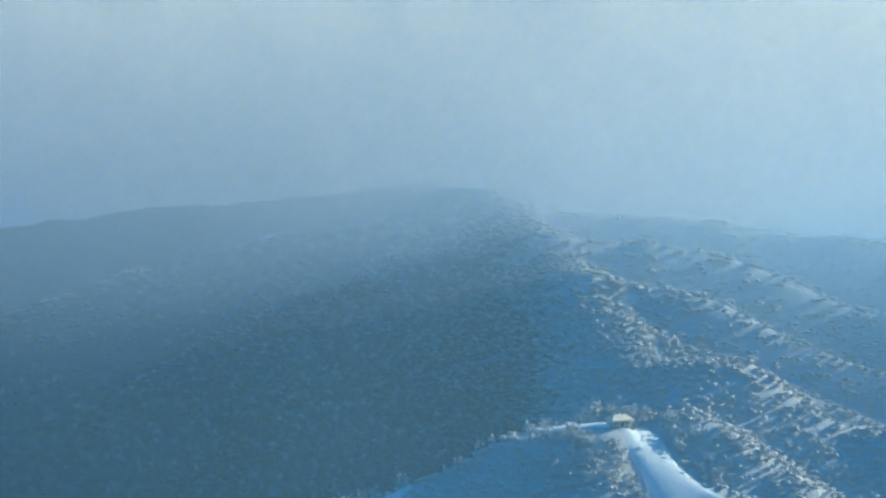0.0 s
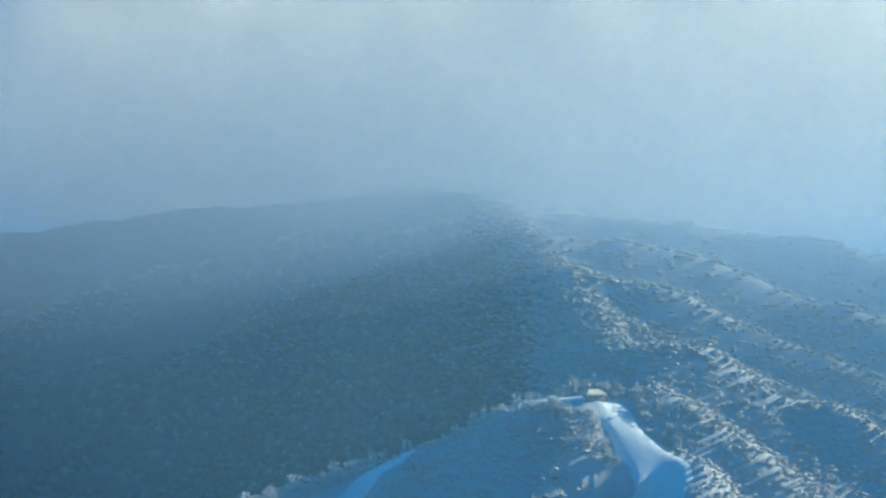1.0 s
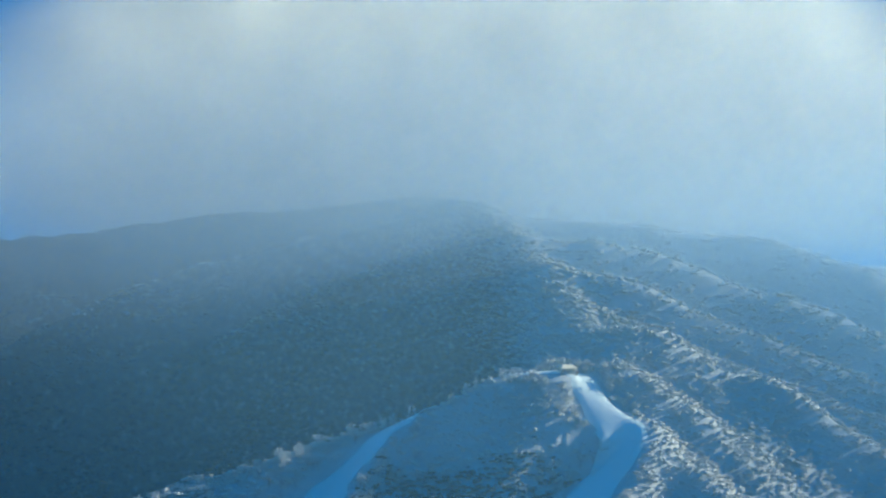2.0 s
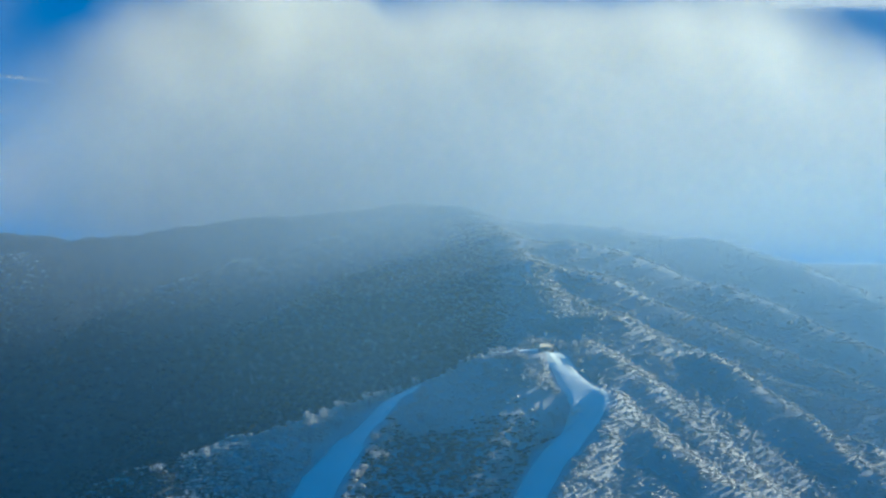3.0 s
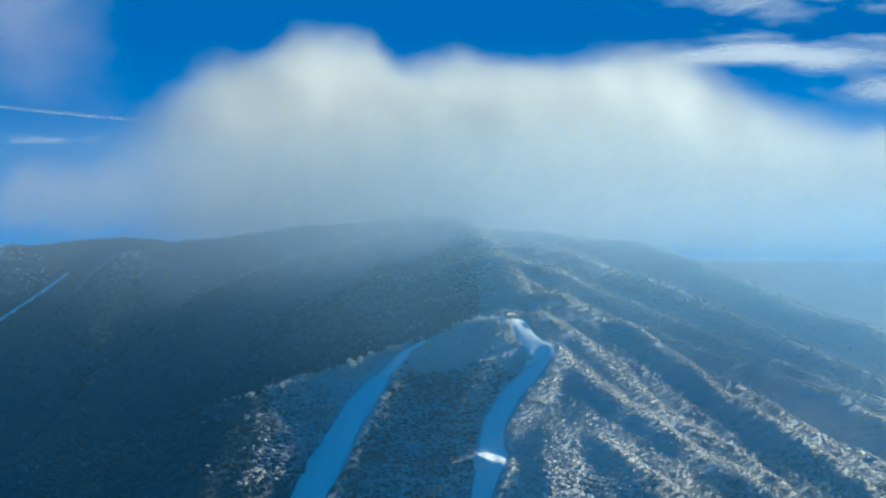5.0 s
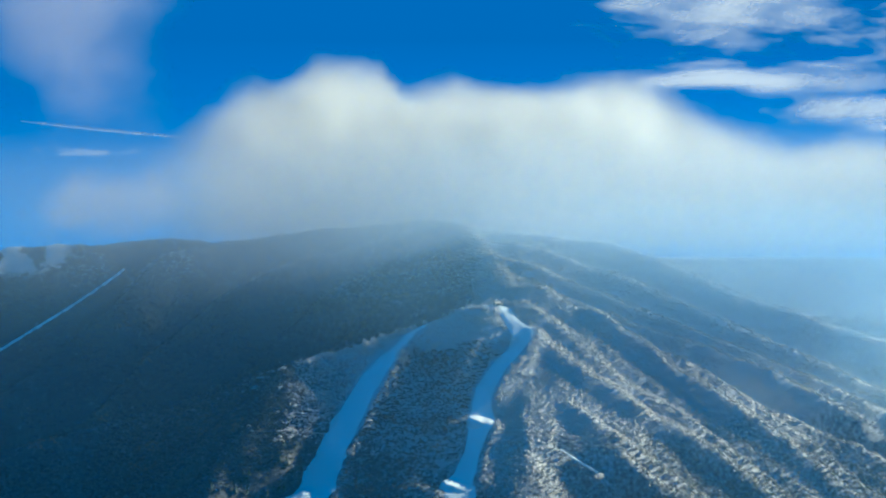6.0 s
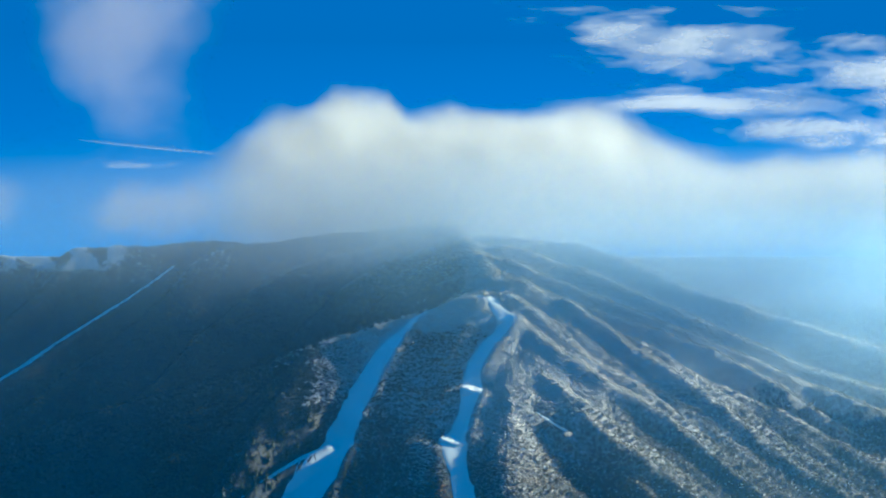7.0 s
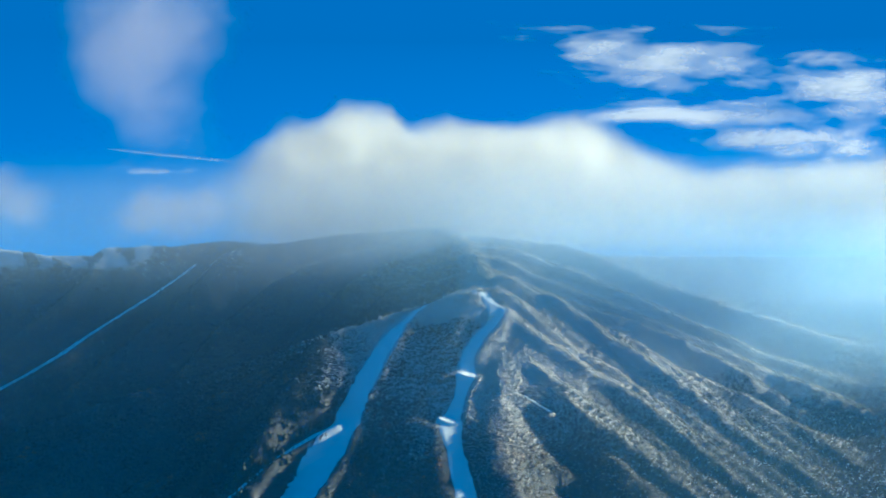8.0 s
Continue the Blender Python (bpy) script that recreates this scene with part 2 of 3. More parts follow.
def along(line, x, y, sided=False):
    """Distance from a broken line, and its other columns at the nearest point (last, if asked: how far to its left hand)."""
    best = np.full(x.shape, 1e9)
    hand = np.zeros(x.shape)
    cols = [np.zeros(x.shape) for _ in line[0][2:]]
    for p, q in zip(line, line[1:]):
        dx, dy = q[0] - p[0], q[1] - p[1]
        f = np.clip(((x - p[0]) * dx + (y - p[1]) * dy) / (dx * dx + dy * dy), 0, 1)
        d = np.hypot(x - p[0] - f * dx, y - p[1] - f * dy)
        near = d < best
        best = np.where(near, d, best)
        if sided:
            hand = np.where(near, (dx * (y - p[1]) - dy * (x - p[0])) / math.hypot(dx, dy), hand)
        cols = [np.where(near, a + f * (b - a), c) for a, b, c in zip(p[2:], q[2:], cols)]
    return (best, cols, hand) if sided else (best, cols)


def base_height(x, y):
    up = np.interp(y, [-60, 10, 28, 50, 72, 80, 130, 400], [-7, -6, -3, 8.7, 29, 29, 8, -6])
    side = np.clip((np.abs(x) - 70) / 120, 0, 1)
    return up * (1 - side) - 6 * side


def ribbed_flank(x, y):
    """The broad flank east of the hut: it falls to the east and to the front, in ribs with a steep western and a gentle eastern side."""
    crest = 52.5 - 0.14 * (x - 8.7)
    z = 25.9 - 0.49 * (x - 8.7) + 0.9 * (y - crest) - 2.4 * np.maximum(y - crest, 0)
    u = 0.371 * x + 0.928 * y + 2.6 * (fbm(x * 0.10 + 3, y * 0.13, 151, 3) - 0.5) + 0.5 * (fbm(x * 0.5, y * 0.5, 157, 2) - 0.5)
    lines = np.clip((x - 6) / 4, 0, 1) * np.clip((crest + 0.6 - y) / 1.0, 0, 1)
    for period, phase, height_of in ((5.5, 51.5, 1.05 - 0.4 * np.clip((x - 22) / 10, 0, 1)), (1.9, 50.6, 0.1 + 0.6 * fbm(x * 0.13, y * 0.2, 163, 2))):
        p = np.mod((u - phase) / period, 1.0)
        saw = np.where(p < 0.27, p / 0.27, (1 - p) / 0.73)
        z = z + height_of * saw * saw * (3 - 2 * saw) * lines
    d, _, hand = along(RIDGES['brow'], x, y, True)
    west = np.where((hand < 0) & (y < 48.5), d, np.maximum(7.5 - x, 0))
    return z - 1.0 * (np.sqrt(west * west + 0.25) - 0.5)


def bowl(x, y):
    """The even wooded slope between the two runs."""
    left, mid = np.array(PISTES['left'])[::-1], np.array(PISTES['mid'][3:])[::-1]
    xl, zl = np.interp(y, left[:, 1], left[:, 0]), np.interp(y, left[:, 1], left[:, 2])
    xm, zm = np.interp(y, mid[:, 1], mid[:, 0]), np.interp(y, mid[:, 1], mid[:, 2])
    t = (x - xl) / (xm - xl)
    z = zl + (zm + 0.5 - zl) * np.clip(t, 0, 1) + 0.3 * np.minimum(x - xl, 0) - 0.9 * np.maximum(x - xm, 0)
    inner = np.clip(t / 0.15, 0, 1) * np.clip((1 - t) / 0.12, 0, 1) * np.clip(48.2 - y, 0, 1) * np.clip((y - 26) / 2, 0, 1)
    return z - 2.0 * np.maximum(y - 48.6, 0) - 0.9 * np.maximum(27.5 - y, 0), inner


def land(x, y):
    """Height of the ground."""
    far = np.where(y > 50, 50 + (y - 50) / 0.55, y)  # slopes behind the summit are squeezed in depth to fit the camera's view
    warp = (fbm(x * 0.22, far * 0.22, 11) - 0.5) * 3.0
    gully = fbm((x + warp) * 0.28, (far - warp) * 0.13, 31)
    base = base_height(x, y)
    even, inner = bowl(x, y)
    tops = [base, ribbed_flank(x, y), even]
    for name, line in RIDGES.items():
        if name == 'brow':
            continue
        line = line[:4] if name == 'right_spur' else line
        d, (z,), hand = along([(p, 50 + (q - 50) / 0.55 if q > 50 else q, r) for p, q, r in line], x, far, True)
        left, right = STEEP.get(name, (0.85, 0.85))
        side = np.clip(hand / 0.6 * 0.5 + 0.5, 0, 1)
        steep = (left + (right - left) * side) * (0.88 + 0.24 * gully)
        w = ROUND.get(name, 0.35)
        front = np.maximum(52.3 - y, 0) if name in ('far_ridge', 'knoll', 'far_r1', 'far_r2', 'far_r3', 'far_r4') else 0.0
        tops.append(z - steep * (np.sqrt(d * d + w * w) - w) - 0.15 * np.maximum(d - 9, 0) - 0.9 * front)
    tops = np.array(tops)
    top = tops.max(0)
    soft = 0.25
    h = top + soft * np.log(np.exp((tops - top) / soft).sum(0)) - soft * 0.5
    h = h + (even - h) * inner
    rough = np.clip(h - base, 0, 3) / 3
    inside = (np.abs(x) < 140) & (y > 5) & (y < 130)
    h = h + np.where(inside, (fbm(x * 0.9, y * 0.9, 5, 2) - 0.5) * 0.3 * rough + (fbm(x * 0.15, y * 0.15, 8) - 0.5) * 1.2 * rough * np.where((x > -9) & (x < 6.5), 0.25, 1.0), 0)
    flute = fbm((x + 1.1 * far + warp) * 0.3, far * 0.1, 93, 3) - 0.5
    h = h + np.where(inside, np.clip((x - 7) / 4, 0, 1) * np.clip((51 - y) / 2, 0, 1) * flute * 0.3 * rough, 0)
    for name, line in PISTES.items():
        d, (z, w), hand = along(line, x, y, True)
        z = z + shade_tilt(name, y) * np.clip(hand, -1.4 * w, 1.4 * w)
        reach = w * 0.3 + 0.4 if name == 'left' else w * 1.25 + 0.35
        f = np.clip(1 - (d - w) / reach, 0, 1)
        f = f * f * (3 - 2 * f)
        h = h * (1 - f) + (z - 0.06) * f
    return h


def axis(a, b, step, far):
    mid = list(np.arange(a, b + step / 2, step))
    lo, hi, s = [], [], step
    while s < 700:
        s *= 1.35
        hi.append((hi[-1] if hi else mid[-1]) + s)
        lo.append((lo[-1] if lo else mid[0]) - s)
    return np.array(lo[::-1] + mid + hi)


GX, GY = axis(-66, 72, 0.4, 2500), axis(18, 104, 0.4, 2500)
GRID_X, GRID_Y = np.meshgrid(GX, GY)
GRID_Z = land(GRID_X, GRID_Y)


def height(x, y):
    """The ground as meshed, at any point."""
    i = np.clip(np.searchsorted(GX, x) - 1, 0, len(GX) - 2)
    j = np.clip(np.searchsorted(GY, y) - 1, 0, len(GY) - 2)
    fx, fy = (x - GX[i]) / (GX[i + 1] - GX[i]), (y - GY[j]) / (GY[j + 1] - GY[j])
    return (GRID_Z[j, i] * (1 - fx) + GRID_Z[j, i + 1] * fx) * (1 - fy) + (GRID_Z[j + 1, i] * (1 - fx) + GRID_Z[j + 1, i + 1] * fx) * fy


def mesh_of(name, verts, faces, material, smooth=False):
    """A mesh from arrays of corners and of faces with equally many corners."""
    verts, faces = np.asarray(verts, np.float32), np.asarray(faces, np.int32)
    me = bpy.data.meshes.new(name)
    me.vertices.add(len(verts))
    me.vertices.foreach_set("co", verts.ravel())
    me.loops.add(faces.size)
    me.loops.foreach_set("vertex_index", faces.ravel())
    me.polygons.add(len(faces))
    me.polygons.foreach_set("loop_start", np.arange(len(faces), dtype=np.int32) * faces.shape[1])
    me.polygons.foreach_set("use_smooth", np.full(len(faces), smooth))
    me.update(calc_edges=True)
    me.materials.append(material)
    return me


def grid_faces(rows, cols):
    i = np.arange(rows * cols).reshape(rows, cols)
    return np.stack([i[:-1, :-1], i[:-1, 1:], i[1:, 1:], i[1:, :-1]], -1).reshape(-1, 4)


ground = new("ground", mesh_of("ground", np.stack([GRID_X, GRID_Y, GRID_Z], -1).reshape(-1, 3), grid_faces(len(GY), len(GX)), GROUND, True))
tagged(ground, "steep mountain ground of leaf litter and snow", "ground", kind="structure")


def resample(line, step):
    pts = np.array(line, float)
    t = np.r_[0, np.cumsum(np.hypot(*np.diff(pts[:, :2], axis=0).T))]
    # a smooth run through the corners
    u = np.arange(0, t[-1], step)
    cols = np.stack([np.interp(u, t, pts[:, k]) for k in range(pts.shape[1])], 1)
    k = np.ones(5) / 5
    pad = np.pad(cols, ((2, 2), (0, 0)), mode="edge")
    return np.stack([np.convolve(pad[:, c], k, "valid") for c in range(cols.shape[1])], 1)


def piste(name, key, label):
    """A groomed run: a snow sheet on the ground, with a raised, uneven edge."""
    line = PISTES[key]
    run = resample(line, 0.2)
    way = np.gradient(run[:, :2], axis=0)
    way /= np.linalg.norm(way, axis=1)[:, None]
    across = np.stack([-way[:, 1], way[:, 0]], 1)
    n = 13
    offs = np.linspace(-1, 1, n)
    wob = 1 + 0.3 * (fbm(run[:, 0] * 0.9, run[:, 1] * 0.9, 77)[:, None] - 0.5) + 0.25 * (fbm(run[:, 0] * 1.7 + 9, run[:, 1] * 1.7, 78)[:, None] - 0.5) * np.sign(offs)
    xy = run[:, None, :2] + across[:, None, :] * (offs * wob)[..., None] * run[:, None, 3:4]
    x, y = xy[..., 0], xy[..., 1]
    z = np.maximum(height(x, y) + 0.05, run[:, 2:3] - 0.02 + shade_tilt(key, y) * offs * run[:, 3:4]) + 0.04 * fbm(x * 1.5, y * 1.5, 90) - 0.12 * np.abs(offs) ** 6
    ob = new(name, mesh_of(name, np.stack([x, y, z], -1).reshape(-1, 3), grid_faces(len(run), n), SNOW, True))
    return tagged(ob, label, "ski slope", kind="structure")


piste("ski_slope", 'left', "wide groomed ski run of white snow between frosted trees")
piste("ski_slope", 'mid', "winding groomed ski run down from the summit hut")
piste("ski_slope", 'valley', "narrow ski run across a dark wooded valley side")
piste("ski_slope", 'bypass', "narrow snowy side run between dark trees")
piste("snow_track", 'track', "narrow shaded snow track through the forest")


def snow_shelf(x, y, rx, ry, h, label):
    """A level shelf of a run, raised and tilted to catch the sun and show to the camera."""
    gx, gy = np.meshgrid(np.linspace(-1, 1, 25), np.linspace(-1, 1, 17))
    r = np.sqrt(gx ** 2 + gy ** 2)
    px, py = x + gx * rx, y + gy * ry
    edge = np.clip((1.05 - r) / 0.3, 0, 1)
    edge = edge * edge * (3 - 2 * edge)
    mid = float(height(np.array([x]), np.array([y]))[0])
    bench = mid + h + 0.3 * (py - y) - 0.18 * (px - x) + 0.12 * (fbm(px * 2, py * 2, 41) - 0.5)
    floor = height(px, py) - 0.1
    z = floor + np.maximum(bench - floor, 0.0) * edge
    ob = new("tilted_shelf", mesh_of("tilted_shelf", np.stack([px, py, z], -1).reshape(-1, 3), grid_faces(17, 25), SNOW, True))
    return tagged(ob, label, "snow bank", kind="structure")


snow_shelf(3.35, 40.9, 1.2, 0.7, 0.26, "sunlit shelf of the run, tilted towards sun and camera")
snow_shelf(1.5, 36.1, 1.5, 0.75, 0.28, "sunlit shelf of the run, tilted towards sun and camera")

# ------------------------------------------------------------------ forest
rng = np.random.default_rng(4)


def solid(kind):
    bm = bmesh.new()
    if kind == "ico":
        bmesh.ops.create_icosphere(bm, subdivisions=1, radius=1)
    else:
        bmesh.ops.create_uvsphere(bm, u_segments=4, v_segments=2, radius=1)
    v = np.array([p.co[:] for p in bm.verts])
    f = np.array([[p.index for p in face.verts] for face in bm.faces])
    bm.free()
    return v, f


ICO_V, ICO_F = solid("ico")
OCT_V, OCT_F = solid("oct")


def tree_shape(r, clumps, tufts):
    """Corners and triangles of one small tree of height 1: trunk, lumpy clumps and twig tufts."""
    vs, fs, n = [], [], 0

    def put(v, f):
        nonlocal n
        vs.append(v)
        fs.append(np.asarray(f) + n)
        n += len(v)

    a = np.arange(3) * 2.094
    put(np.r_[np.stack([np.cos(a) * 0.04, np.sin(a) * 0.04, a * 0 - 0.15], 1), [[0, 0, 0.6]]], [[0, 1, 3], [1, 2, 3], [2, 0, 3]])
    for k in range(clumps):
        c = np.array([r.uniform(-0.2, 0.2), r.uniform(-0.2, 0.2), r.uniform(0.42, 0.72)])
        size = r.uniform(0.75, 1.1) * (0.27 if tufts > 6 else 0.3) * np.array([1, 1, r.uniform(0.9, 1.3)])
        v, f = (ICO_V, ICO_F) if tufts > 6 else (OCT_V, OCT_F)
        put(v * size * r.uniform(0.8, 1.3, (len(v), 1)) + c, f)
    for k in range(tufts):
        d = r.normal(size=3)
        d /= np.linalg.norm(d)
        d[2] = abs(d[2]) * 0.9 + 0.05
        c = np.array([0, 0, 0.5]) + d * [0.16, 0.16, 0.18]
        side = np.cross(d, r.normal(size=3)) * 0.045
        put(np.array([c - side, c + side, c + d * r.uniform(0.15, 0.34)]), [[0, 1, 2]])
    return np.concatenate(vs), np.concatenate(fs)


FINE = [tree_shape(np.random.default_rng(50 + k), 2, 18) for k in range(14)]
PLAIN = [tree_shape(np.random.default_rng(80 + k), 2, 6) for k in range(14)]


def clear_of_pistes(x, y, margin=0.12):
    ok = np.ones(x.shape, bool)
    for line in PISTES.values():
        d, (z, w) = along(line, x, y)
        ok &= d > w * 1.05 + margin
    return ok


def forest(name, x, y, size, shapes, material, label):
    """Many trees in one mesh."""
    z = height(x, y)
    vs, fs, n = [], [], 0
    pick = rng.integers(0, len(shapes), len(x))
    turn = rng.uniform(0, 6.283, len(x))
    for k, (v, f) in enumerate(shapes):
        i = np.where(pick == k)[0]
        if not len(i):
            continue
        c, s = np.cos(turn[i])[:, None], np.sin(turn[i])[:, None]
        h = size[i][:, None]
        wide = h * rng.uniform(1.3, 1.8, (len(i), 1))
        px = (v[:, 0] * c - v[:, 1] * s) * wide + x[i][:, None]
        py = (v[:, 0] * s + v[:, 1] * c) * wide + y[i][:, None]
        pz = v[:, 2] * h * 0.66 + z[i][:, None]
        vs.append(np.stack([px, py, pz], -1).reshape(-1, 3))
        fs.append((f[None] + (n + np.arange(len(i)) * len(v))[:, None, None]).reshape(-1, 3))
        n += len(i) * len(v)
    ob = new(name, mesh_of(name, np.concatenate(vs), np.concatenate(fs), material, True))
    return tagged(ob, label, "forest", kind="stuff")


def scatter(x0, x1, y0, y1, step):
    gx, gy = np.meshgrid(np.arange(x0, x1, step), np.arange(y0, y1, step))
    x = gx.ravel() + rng.uniform(-0.8, 0.8, gx.size) * step
    y = gy.ravel() + rng.uniform(-0.8, 0.8, gx.size) * step
    return x, y


near_x, near_y = scatter(-16, 24, 40, 57, 0.18)
far_x, far_y = scatter(-58, 62, 25, 66, 0.245)
thin = rng.random(len(far_x)) < np.where((far_y > 60) | (far_x < -28), 0.55, 1.0)
out_of_near = thin & ((far_x < -16) | (far_x > 24) | (far_y < 40) | (far_y > 57))
x, y = np.r_[near_x, far_x[out_of_near]], np.r_[near_y, far_y[out_of_near]]
keep = clear_of_pistes(x, y) & (np.hypot(x - 4.9, (y - 49.9) * 1.5) > 1.1) & (np.abs(x) < 0.262 * (y + 150.2) + 1)
x, y = x[keep], y[keep]
bare_top = (x < -34) & (height(x, y) > 27.3) & (fbm(x * 0.4, y * 0.4, 171, 2) > 0.42)
x, y = x[~bare_top], y[~bare_top]
size = 0.13 + 0.13 * fbm(x * 0.5, y * 0.5, 21) + rng.uniform(-0.04, 0.08, len(x))
inner = (x > -16) & (x < 24) & (y > 40) & (y < 57)
size *= np.where(inner, 1.0, 1.25)
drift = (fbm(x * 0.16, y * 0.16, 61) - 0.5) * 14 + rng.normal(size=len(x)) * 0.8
# bare trees low down; behind the summit the dark wood stands for shade
bare_shaded = (x < -9 + drift * 0.3) & (height(x, y) < 15.5 + drift * 0.4) | (x + drift < -15) | (y > 51) & (x < 2.5 + drift * 0.25)
# dark wood for the shaded slope between the runs as well
bare_shaded |= (bowl(x, y)[1] > 0.3) & (y + drift * 0.3 < 47.0)
right_low = ~bare_shaded & (x > 10 + drift * 0.4) & (height(x, y) < 15 + drift * 0.5)
top = ~bare_shaded & ~right_low
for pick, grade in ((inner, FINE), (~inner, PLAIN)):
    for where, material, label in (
        (bare_shaded & pick, SHADED_BARE, "dense bare forest, the valley side's shade put into its dark colour"),
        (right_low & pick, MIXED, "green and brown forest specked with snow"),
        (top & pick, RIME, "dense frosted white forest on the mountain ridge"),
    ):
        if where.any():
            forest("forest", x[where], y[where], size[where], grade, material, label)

# ------------------------------------------------------------------ summit hut and its surroundings
def part(name, bm, material, parent, label=""):
    """Links a bmesh as one mesh under a thing or a part."""
    me = bpy.data.meshes.new(name)
    bm.to_mesh(me)
    bm.free()
    me.materials.append(material)
    ob = new(name, me)
    ob.parent = parent
    return tagged(ob, label) if label else ob


def box(bm, x0, x1, y0, y1, z0, z1, bevel=0.0):
    made = bmesh.ops.create_cube(bm, size=1, matrix=Matrix.LocRotScale(((x0 + x1) / 2, (y0 + y1) / 2, (z0 + z1) / 2), None, (x1 - x0, y1 - y0, z1 - z0)))
    if bevel:
        edges = list({e for v in made["verts"] for e in v.link_edges})
        bmesh.ops.bevel(bm, geom=edges, offset=bevel, segments=2, affect="EDGES", profile=0.6)
    return bm


def tube(bm, a, b, r0, r1, sides=6):
    a, b = Vector(a), Vector(b)
    m = Matrix.Translation((a + b) / 2) @ (b - a).to_track_quat("Z", "Y").to_matrix().to_4x4()
    bmesh.ops.create_cone(bm, cap_ends=True, segments=sides, radius1=r0, radius2=r1, depth=(b - a).length, matrix=m)
    return bm


PLASTER = plain_material("pale_plaster", (0.62, 0.58, 0.50), 0.8)
TIMBER = plain_material("dark_timber", (0.14, 0.09, 0.06), 0.8)
STONE = plain_material("grey_stone", (0.30, 0.29, 0.28), 0.9)
STEEL = plain_material("galvanised_steel", (0.45, 0.46, 0.47), 0.45, 0.8)
GLASS = plain_material("dark_window_glass", (0.03, 0.04, 0.05), 0.1)
# the warm sunlight on the hut roof is put into this colour
SUNLIT_ROOF = plain_material("sunlit_roof", (0.86, 0.74, 0.52), 0.6)
ROOF_SNOW = plain_material("roof_snow", (0.88, 0.88, 0.86), 0.6)


def empty_at(name, x, y, z, turn=0.0):
    ob = new(name)
    ob.matrix_world = pose(x, y, z, 0, 0, turn)
    return ob


def hut(x, y, turn):
    root = empty_at("summit_hut", x, y, float(height(np.array([x]), np.array([y]))[0]) + 0.02, turn)
    part("base", box(bmesh.new(), -0.33, 0.33, -0.2, 0.2, -0.12, 0.05, 0.008), STONE, root)
    part("wall", box(bmesh.new(), -0.3, 0.3, -0.17, 0.17, 0.05, 0.2, 0.004), PLASTER, root)
    bm = bmesh.new()  # hipped roof under snow
    low = [bm.verts.new(p) for p in ((-0.37, -0.24, 0.19), (0.37, -0.24, 0.19), (0.37, 0.24, 0.19), (-0.37, 0.24, 0.19))]
    rim = [bm.verts.new((v.co.x * 1.0, v.co.y * 1.0, 0.225)) for v in low]
    ridge = [bm.verts.new((-0.2, 0, 0.37)), bm.verts.new((0.2, 0, 0.37))]
    bm.faces.new(low[::-1])
    for k in range(4):
        bm.faces.new((low[k], low[(k + 1) % 4], rim[(k + 1) % 4], rim[k]))
    bm.faces.new((rim[0], rim[1], ridge[1], ridge[0]))
    bm.faces.new((rim[2], rim[3], ridge[0], ridge[1]))
    bm.faces.new((rim[1], rim[2], ridge[1]))
    bm.faces.new((rim[3], rim[0], ridge[0]))
    bmesh.ops.bevel(bm, geom=bm.edges[:], offset=0.012, segments=2, affect="EDGES")
    roof = part("roof", bm, SUNLIT_ROOF, root, "hipped roof with thin snow, warm sunlight put into its colour")
    part("chimney", box(bmesh.new(), 0.1, 0.15, 0.02, 0.07, 0.3, 0.44, 0.005), STONE, roof)
    part("door", box(bmesh.new(), -0.04, 0.04, -0.178, -0.166, 0.05, 0.165, 0.002), TIMBER, root)
    for wx in (-0.23, -0.14, 0.12, 0.21):
        w = part("window", box(bmesh.new(), wx - 0.03, wx + 0.03, -0.177, -0.167, 0.1, 0.155, 0.002), TIMBER, root)
        part("pane", box(bmesh.new(), wx - 0.023, wx + 0.023, -0.181, -0.1775, 0.107, 0.148), GLASS, w)
    for px in (-0.34, -0.1, 0.1, 0.34):
        part("post", tube(bmesh.new(), (px, -0.225, -0.05), (px, -0.225, 0.19), 0.009, 0.008), TIMBER, root)
    # added dark block where the hut's wall lies in shade
    part("shaded_wall", box(bmesh.new(), 0.3, 0.46, -0.12, 0.14, -0.1, 0.12, 0.01), TIMBER, root, "added low dark block standing for the hut's shaded wall")
    return tagged(root, "small pale hut with a sunlit-toned hipped roof on the snowy summit", "hut")


hut(4.95, 49.85, 24)


def cabin(x, y, turn):
    root = empty_at("lift_cabin", x, y, float(height(np.array([x]), np.array([y]))[0]) + 0.02, turn)
    part("body", box(bmesh.new(), -0.1, 0.1, -0.07, 0.07, -0.05, 0.13, 0.012), PLASTER, root)
    part("roof", box(bmesh.new(), -0.13, 0.13, -0.1, 0.1, 0.13, 0.165, 0.015), ROOF_SNOW, root, "flat snow-covered roof")
    part("window", box(bmesh.new(), -0.06, 0.06, -0.075, -0.069, 0.05, 0.1, 0.002), GLASS, root)
    part("door", box(bmesh.new(), 0.099, 0.105, -0.03, 0.03, -0.02, 0.1, 0.002), TIMBER, root)
    return tagged(root, "tiny white cabin with snow beside the ski run", "cabin")


cabin(3.55, 49.65, 20)


def mast(x, y):
    root = empty_at("thin_pole", x, y, float(height(np.array([x]), np.array([y]))[0]))
    part("pole", tube(bmesh.new(), (0, 0, -0.1), (0, 0, 0.42), 0.014, 0.01), STEEL, root)
    part("sign_plate", box(bmesh.new(), -0.06, 0.06, -0.02, -0.008, 0.3, 0.42, 0.004), ROOF_SNOW, root, "snow-covered plate")
    return tagged(root, "thin steel pole with an added snowy plate", "pole", "poles by the ski run")


# the first two stand in for dead tree trunks; steel and plates are added
for mx, my in ((5.1, 51.2), (5.5, 51.0), (2.9, 35.6), (4.5, 40.9)):
    mast(mx, my)


